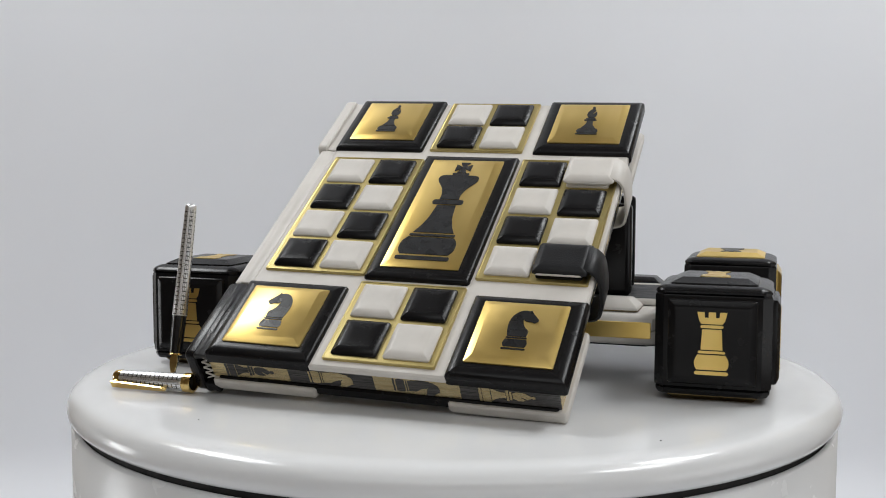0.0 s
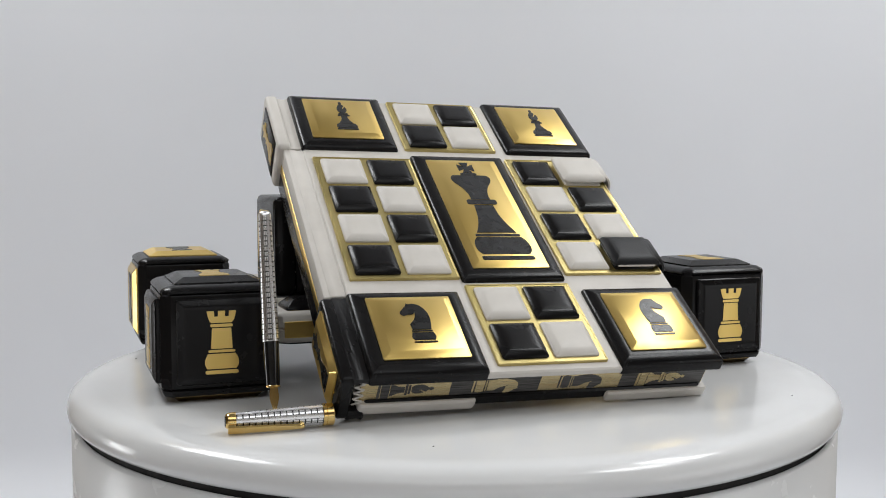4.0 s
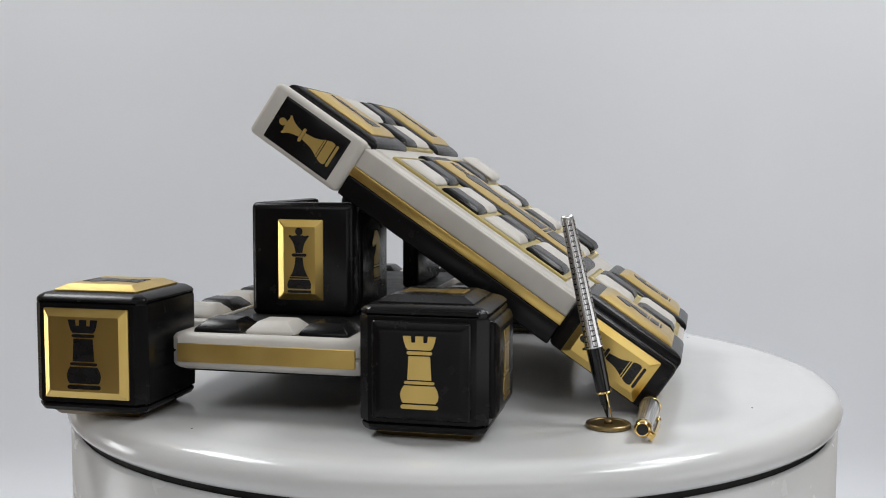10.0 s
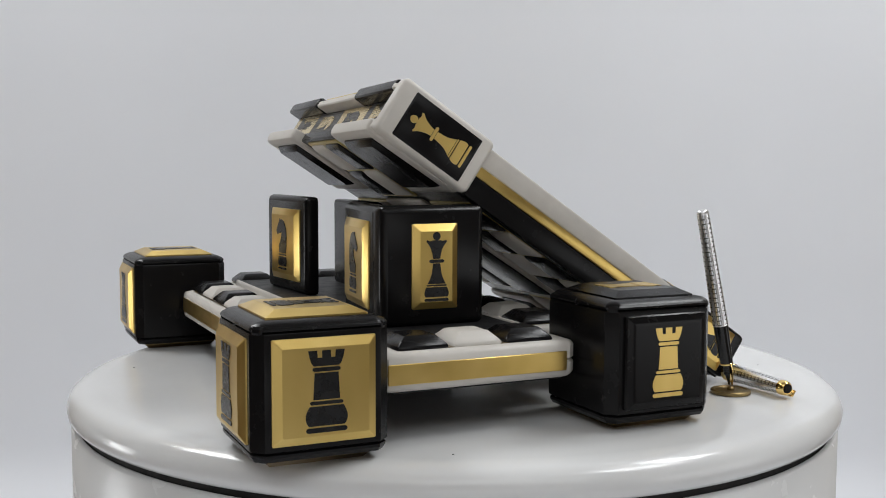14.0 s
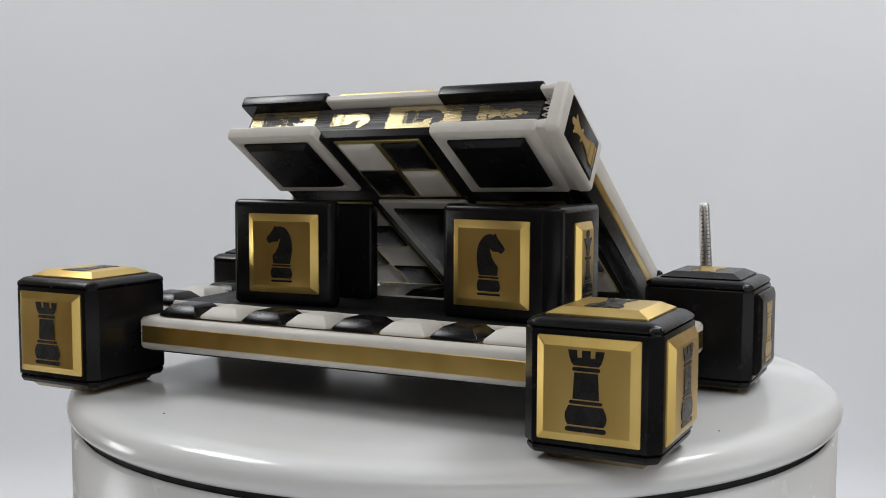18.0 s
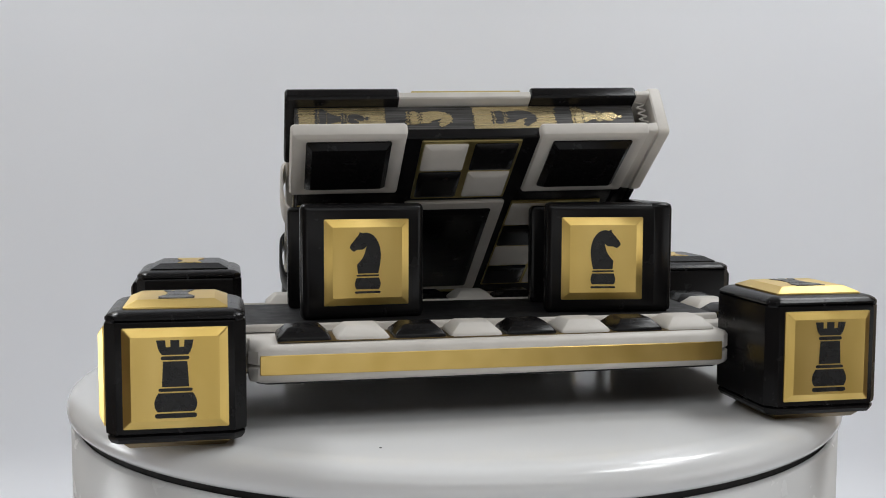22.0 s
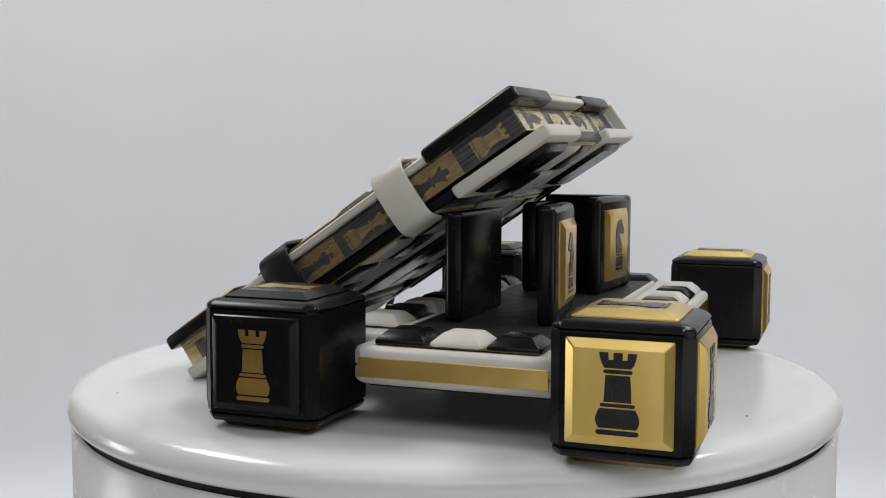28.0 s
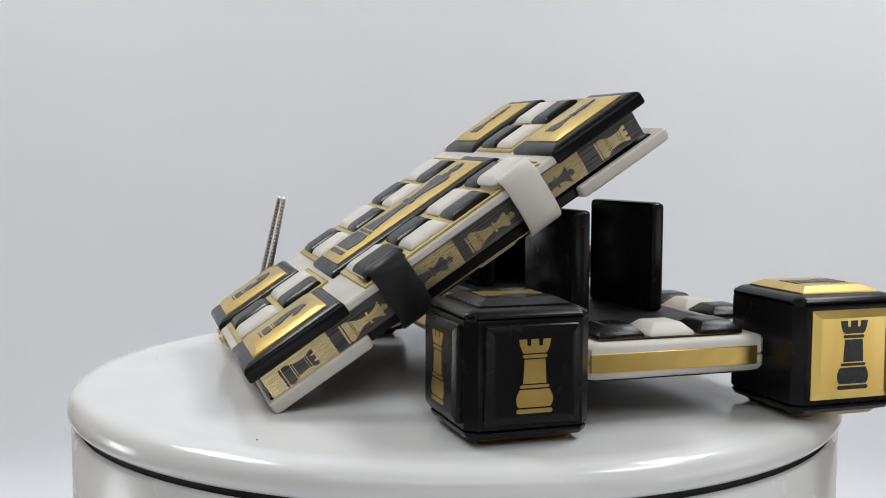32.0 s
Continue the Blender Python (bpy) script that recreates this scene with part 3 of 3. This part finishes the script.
# along the fore-edge: piece, its base, its height, its width factor, and the gilt field behind it
for kind, maker, foot, tall, wide, field in (("rook", rook, -0.1930, 0.0268, 1.0, (-0.2050, -0.1520)), ("queen", queen, -0.1430, 0.0365, 1.08, None),
                                             ("king", king, -0.0905, 0.0405, 0.55, (-0.1000, -0.0440)), ("king", king, -0.0360, 0.0405, 0.55, None),
                                             ("queen", queen, 0.0222, 0.0365, 1.08, (0.0100, 0.0675)), ("rook", rook, 0.0810, 0.0272, 1.0, None)):
    if field:
        part("gilt_field", field_mesh(field[1] - field[0], PH_ - 0.0006, 0.0002), None, pages, "gilt field of the page edge", RIGHT @ pose(sum(field) / 2 + 0.043, 0, 0, 0, 0, -90))
    part("painted_piece", painted_mesh(maker(), tall, INKED_PIECE if field else GILT, wide, 0.0002), None, pages,
         "%s %s on the page edge" % ("black" if field else "gilt", kind), RIGHT @ pose(foot + tall / 2 + 0.043, -0.0012, 0.0002, 0, 0, -90))
for yy, rz, shift, rough in ((-0.1625, 0, -0.0050, 0.0002), (0.1625, 180, 0.0020, 0.0009)):
    SIDE = pose(0, yy, PH_ / 2) @ pose(0, 0, 0, 0, 0, rz) @ UP
    for i, (kind, gold_ground) in enumerate((("bishop", 1), ("knight", 0), ("knight", 1), ("bishop", 0))):
        x, tall = -0.0941 + 0.06300 * i + shift, 0.0385 if kind == "bishop" else 0.0335
        if gold_ground:
            part("gilt_field", field_mesh(0.0615, PH_ - 0.0006, rough), None, pages, "gilt field of the page edge", SIDE @ pose(x, 0, 0, 0, 0, -90))
        part("painted_piece", painted_mesh(bishop() if kind == "bishop" else knight(-1), tall, INKED_PIECE if gold_ground else GILT, 0.82, rough), None, pages,
             "%s %s on the page edge" % ("black" if gold_ground else "gilt", kind), SIDE @ pose(x, 0, 0.0002, 0, 0, -90))

# spine: ivory upper block, black lower block, banded middle
LEFT = pose(0, 0, 0, 90, 0, -90)


def spine_block(name, y0, y1, n0, n1, x_out, mat, label, r=0.004, soft=0.0028):
    w, h, d = y1 - y0, n1 - n0, -x_out - 0.1490
    bm = bmesh.new()
    slab(bm, w, h, [(0.001, 0), (0, 0.001), (0, d - soft * 0.93), (soft * 0.36, d - soft * 0.29), (soft, d)], r, 3)
    return part(name, bm, mat, book, label, pose(-0.1490, (y0 + y1) / 2, (n0 + n1) / 2) @ LEFT, 40)


up = spine_block("spine_block", 0.0515, 0.1310, -0.0448, -0.0030, -0.1590, WHITE, "ivory leather spine block")
part("inset_panel", slab(bmesh.new(), 0.0575, 0.0335, bevelled(0.0012, 0.0012), 0.0005, 1), BLACK, up, "black inset panel", pose(0.0009, -0.0005, 0.0098))
part("queen", motif_mesh("queen", queen(), 0.0485, GOLD, 0.0005, 0.94), None, up, "gold queen silhouette", pose(0.0009, -0.0005, 0.0110, 0, 0, 90))
lo = spine_block("spine_block", -0.2110, -0.1310, -0.0425, -0.0055, -0.1580, BLACK, "black leather spine block")
gold_plate(lo, 0.0590, 0.0325, pose(-0.0003, -0.0010, 0.0087), 0.0042, 0.005)
part("queen", motif_mesh("queen", queen(), 0.0480, MOTIF, 0.0005, 0.86), None, lo, "black queen silhouette", pose(-0.0003, -0.0010, 0.0128, 0, 0, 90))
spine_block("spine_band", -0.1310, 0.0515, -0.0214, -0.0068, -0.1545, WHITE, "ivory leather upper half of the spine", 0.0012, 0.0010)
spine_block("spine_strip", -0.1310, 0.0515, -0.0288, -0.0216, -0.1547, GOLD, "brushed gold strip along the spine", 0.0008, 0.0005)
spine_block("spine_band", -0.1310, 0.0515, -0.0446, -0.0290, -0.1545, BLACK, "black leather lower half of the spine", 0.0012, 0.0010)

# folded hinges that join the spine board to the covers
for y0, y1, mf, mb in ((0.0515, 0.1310, WHITE, WHITE), (-0.1310, 0.0515, WHITE, CREASED), (-0.2110, -0.1310, CREASED, CREASED)):
    for n0, n1, mat in ((-0.0110, -0.0058, mf), (-0.0432, -0.0350, mb)):
        bm = bmesh.new()
        slab(bm, y1 - y0 - 0.0006, n1 - n0, [(0.0008, 0), (0, 0.0012), (0.0008, 0.0045), (0.0004, 0.0070), (0, 0.0105), (0.0008, 0.0118)], 0.0016, 2)
        part("hinge", bm, mat, book, "folded leather hinge", pose(-0.1385, (y0 + y1) / 2, (n0 + n1) / 2) @ LEFT, 40)

# headband stitches at both ends of the spine
for y in (-0.2070, 0.1210):
    for i in range(8):
        bm = bmesh.new()
        slab(bm, 0.0076, 0.0012, [(0.0004, 0), (0, 0.0007), (0.0005, 0.0014)], 0.0006, 2, pose(0, 0, 0, 90, 0, 0))
        part("headband_stitch", bm, WHITE, book, "cream headband stitch", pose(-0.1440, y, -0.0300 + 0.0026 * i) @ pose(0, 0, 0, 0, 0, 180 if y > 0 else 0) @ pose(0, 0, 0, 0, 19 if i % 2 else -19, 0))


# straps round the fore-edge
def strap(y, mat, label, x_in, wide=0.0270, lift=0.0):
    t = 0.0022
    line = [(x_in, 0.0034 + lift), (0.1110, 0.0026 + lift), (0.1172, -0.0006), (0.1200, -0.0070), (0.1206, -0.0210), (0.1195, -0.0340), (0.1155, -0.0415), (0.1040, -0.0442)]
    fine = []
    for k in range(len(line) - 1):
        p0, p1, p2, p3 = (Vector(line[min(max(k + d, 0), len(line) - 1)]) for d in (-1, 0, 1, 2))
        for s in (0.0, 0.25, 0.5, 0.75):
            fine.append(0.5 * (2 * p1 + (p2 - p0) * s + (2 * p0 - 5 * p1 + 4 * p2 - p3) * s * s + (3 * p1 - p0 - 3 * p2 + p3) * s ** 3))
    fine.append(Vector(line[-1]))
    bm = bmesh.new()
    rings = []
    for k, p in enumerate(fine):
        d = (fine[min(k + 1, len(fine) - 1)] - fine[max(k - 1, 0)]).normalized()
        nrm = Vector((-d.y, d.x))
        if nrm.dot(Vector((0.09, -0.020)) - p) > 0:
            nrm = -nrm
        ring = []
        for yy, off in ((-wide / 2, 0.0), (-wide / 2, t * 0.7), (-wide / 2 + 0.001, t), (wide / 2 - 0.001, t), (wide / 2, t * 0.7), (wide / 2, 0.0)):
            q = p + nrm * off
            ring.append(bm.verts.new((q.x, yy, q.y)))
        rings.append(ring)
    for ra, rb in zip(rings, rings[1:]):
        for i in range(6):
            bm.faces.new((ra[i], rb[i], rb[(i + 1) % 6], ra[(i + 1) % 6]))
    bm.faces.new(rings[0])
    bm.faces.new(list(reversed(rings[-1])))
    bmesh.ops.recalc_face_normals(bm, faces=bm.faces)
    st_ = part("strap", bm, mat, book, label, pose(0, y, 0), 40)
    part("strap_tab", slab(bmesh.new(), 0.0340, 0.0272, [(0, 0), (0, 0.0010), (0.0006, 0.0016)], 0.0020, 2), WHITE, st_, "ivory tab under the strap end", pose(x_in, -0.0036, 0.0005 + lift))
    part("strap_pad", slab(bmesh.new(), 0.0400, 0.0335, soft_facets(0.0048, 0.0050), 0.0025, 2), mat, st_, "padded strap end", pose(x_in + 0.0005, 0, 0.0010 + lift))


strap(0.0195, WHITE, "ivory leather closing strap", 0.0935)
strap(-0.0925, STRAP, "black leather closing strap", 0.0935)

# ================= pen, cap and brass disc =================
disc = thing("pen_stand_disc", "small round aged brass disc lying on the platter", "disc")
part("disc_body", lathe(bmesh.new(), [(0.0135, 0), (0.0145, 0.0006), (0.0145, 0.0026), (0.0138, 0.0032), (0.0118, 0.0032), (0.0112, 0.0027), (0.004, 0.0027)], 40), BRONZE, disc)
part("disc_boss", lathe(bmesh.new(), [(0.0028, 0.0), (0.0028, 0.0016), (0.0016, 0.0026)], 16), BRONZE, disc, "", pose(0, 0, 0.0026))


def engraved(bm, z0, z1, r0, r1, columns=6, cells=20):
    """A tube with columns of bright cells between dark grooves (slot 1), and plain bright stripes between the columns."""
    zs = []
    for k in range(cells):
        step = (z1 - z0) / cells
        zs += [z0 + step * k, z0 + step * (k + 0.22)]
    zs.append(z1)
    # one column: groove, two runs of cells with a fine line between them, groove, plain stripe
    cuts = (0.0, 0.05, 0.26, 0.30, 0.51, 0.56, 0.78)
    kinds = (2, 1, 2, 1, 2, 0, 0)
    an = [2 * math.pi * (k + c) / columns for k in range(columns) for c in cuts]
    kinds = kinds * columns
    n = len(an)
    rings = []
    for z in zs:
        rad = r0 + (r1 - r0) * (z - z0) / (z1 - z0)
        rings.append([bm.verts.new((rad * math.cos(q), rad * math.sin(q), z)) for q in an])
    for k in range(len(rings) - 1):
        for i in range(n):
            f = bm.faces.new((rings[k][i], rings[k][(i + 1) % n], rings[k + 1][(i + 1) % n], rings[k + 1][i]))
            f.material_index = 1 if kinds[i] == 2 or (kinds[i] == 1 and k % 2 == 0) else 0
    return bm


pen = thing("fountain_pen", "silver engraved fountain pen with black grip and gold nib, standing upright", "pen")
PL = 0.1330
nib = curve([(0.0024, 0.0178), (0.0030, 0.0120), (0.0027, 0.0085), (0.0012, 0.0030), (0.0004, 0.0002)], 3)
part("nib", plate_of(bmesh.new(), both(nib), 0.0007, pose(0, -0.0016, 0, 90, 0, 0)), GOLD_FINE, pen, "polished gold nib")
part("nib_point", lathe(bmesh.new(), [(0.0004, 0.0012), (0.0008, 0.003), (0.0016, 0.008), (0.0023, 0.012), (0.0026, 0.0172)], 14), LACQUER, pen, "black feed under the nib", pose(0, 0.0008, 0))
for i in range(5):
    part("feed_rib", lathe(bmesh.new(), [(0.0022, 0), (0.0026, 0.0002), (0.0026, 0.0006), (0.0022, 0.0008)], 14), LACQUER, pen, "", pose(0, 0.0010, 0.0098 + 0.0014 * i))
part("grip_ring", lathe(bmesh.new(), [(0.0044, 0.0170), (0.0049, 0.0173), (0.0049, 0.0182), (0.0046, 0.0185)], 28), GOLD_FINE, pen, "polished gold ring")
part("grip", lathe(bmesh.new(), [(0.0046, 0.0185), (0.0047, 0.0215), (0.0050, 0.032), (0.0053, 0.0460), (0.0054, 0.0472)], 28), LACQUER, pen, "glossy black lacquer grip")
part("barrel_ring", lathe(bmesh.new(), [(0.0054, 0.0471), (0.0057, 0.0473), (0.0057, 0.0479), (0.0055, 0.0481)], 28), SILVER, pen, "silver ring")
part("barrel", engraved(bmesh.new(), 0.0480, PL - 0.0030, 0.0056, 0.0043, 6, 24), [SILVER, GROOVE], pen, "silver barrel engraved with a fine grid")
part("barrel_end", lathe(bmesh.new(), [(0.0042, PL - 0.0032), (0.0043, PL - 0.0015), (0.0036, PL), (0.0030, PL + 0.0004)], 28), SILVER, pen, "silver end")

cap = thing("loose_pen_cap", "silver engraved pen cap with gold clip lying on the platter", "pen cap")
CR = 0.0066
part("cap_tube", engraved(bmesh.new(), 0.006, 0.0642, 0.0052, CR, 6, 15), [SILVER, GROOVE], cap, "silver tube engraved with a fine grid")
part("cap_end", lathe(bmesh.new(), [(0.0030, 0.0002), (0.0040, 0.0), (0.0048, 0.0009), (0.0053, 0.0024), (0.0055, 0.0046), (0.0055, 0.0062)], 32), GOLD_FINE, cap, "polished gold cap end")
part("end_jewel", lathe(bmesh.new(), [(0.0034, 0.0), (0.0030, 0.0007)], 24), LACQUER, cap, "black end disc", pose(0, 0, -0.0004))
part("cap_band", lathe(bmesh.new(), [(CR + 0.0002, 0.0608), (CR + 0.0005, 0.0612), (CR + 0.0005, 0.0630), (CR + 0.0002, 0.0633), (CR + 0.0005, 0.0636), (CR + 0.0005, 0.0675), (CR, 0.0680), (CR - 0.0012, 0.0680), (CR - 0.0012, 0.0600)], 36, close=False), GOLD_FINE, cap, "polished gold band")
# black plug that stands for the shade in the cap's open end
part("cap_inside", lathe(bmesh.new(), [(CR - 0.0014, 0.0600), (CR - 0.0014, 0.0640)], 24), SHADE_FILL, cap, "black plug painted as the shade inside the cap")
bm = bmesh.new()
blade = both([(0.0026, -0.0235), (0.0027, -0.0150), (0.0022, 0.0050), (0.0016, 0.0200), (0.0009, 0.0235)])
plate_of(bm, blade, 0.0015, pose(0, 0, 0.0245, 91.2, 0, 0) @ pose(0, 0, 0.0073))
lathe(bm, [(0.0004, -0.0022), (0.0016, -0.0014), (0.0021, 0.0), (0.0016, 0.0014), (0.0004, 0.0022)], 14, pose(0, -0.0079, 0.0465))
slab(bm, 0.0046, 0.0050, [(0, -0.0005), (0, 0.0034)], 0.0012, 2, pose(0, 0, 0.0036, 90, 0, 0) @ pose(0, 0, 0.0045))
part("clip", bm, GOLD_FINE, cap, "polished gold clip")


# ================= the turning platter carries everything =================
def frame_to(z_axis, origin, roll=0):
    z = Vector(z_axis).normalized()
    x = Vector((1, 0, 0)) - z * z.x
    if x.length < 0.3:
        x = Vector((0, 0, 1)) - z * z.z
    x.normalize()
    y = z.cross(x)
    m = Matrix((x, y, z)).transposed().to_4x4()
    return Matrix.Translation(origin) @ m @ pose(0, 0, 0, 0, 0, roll)


PEN0 = frame_to((0.0005, 0.0290, 0.1300), (-0.1795, -0.1400, 0.0050))
CAP0 = frame_to((0.0678, -0.0030, 0.0), (-0.2148, -0.1620, CR + 0.0014), 214)


def motions():
    rest = {platter: Matrix(), stand: FRAME0 @ Matrix.Translation(S0), book: FRAME0 @ BOOK0, disc: FRAME0 @ pose(-0.1805, -0.1395, 0),
            pen: FRAME0 @ PEN0, cap: FRAME0 @ CAP0}
    for ob, m in rest.items():
        walk(ob, [(float(t), pose(0, 0, 0, 0, 0, turn(t)) @ m) for t in range(33)])


motions()
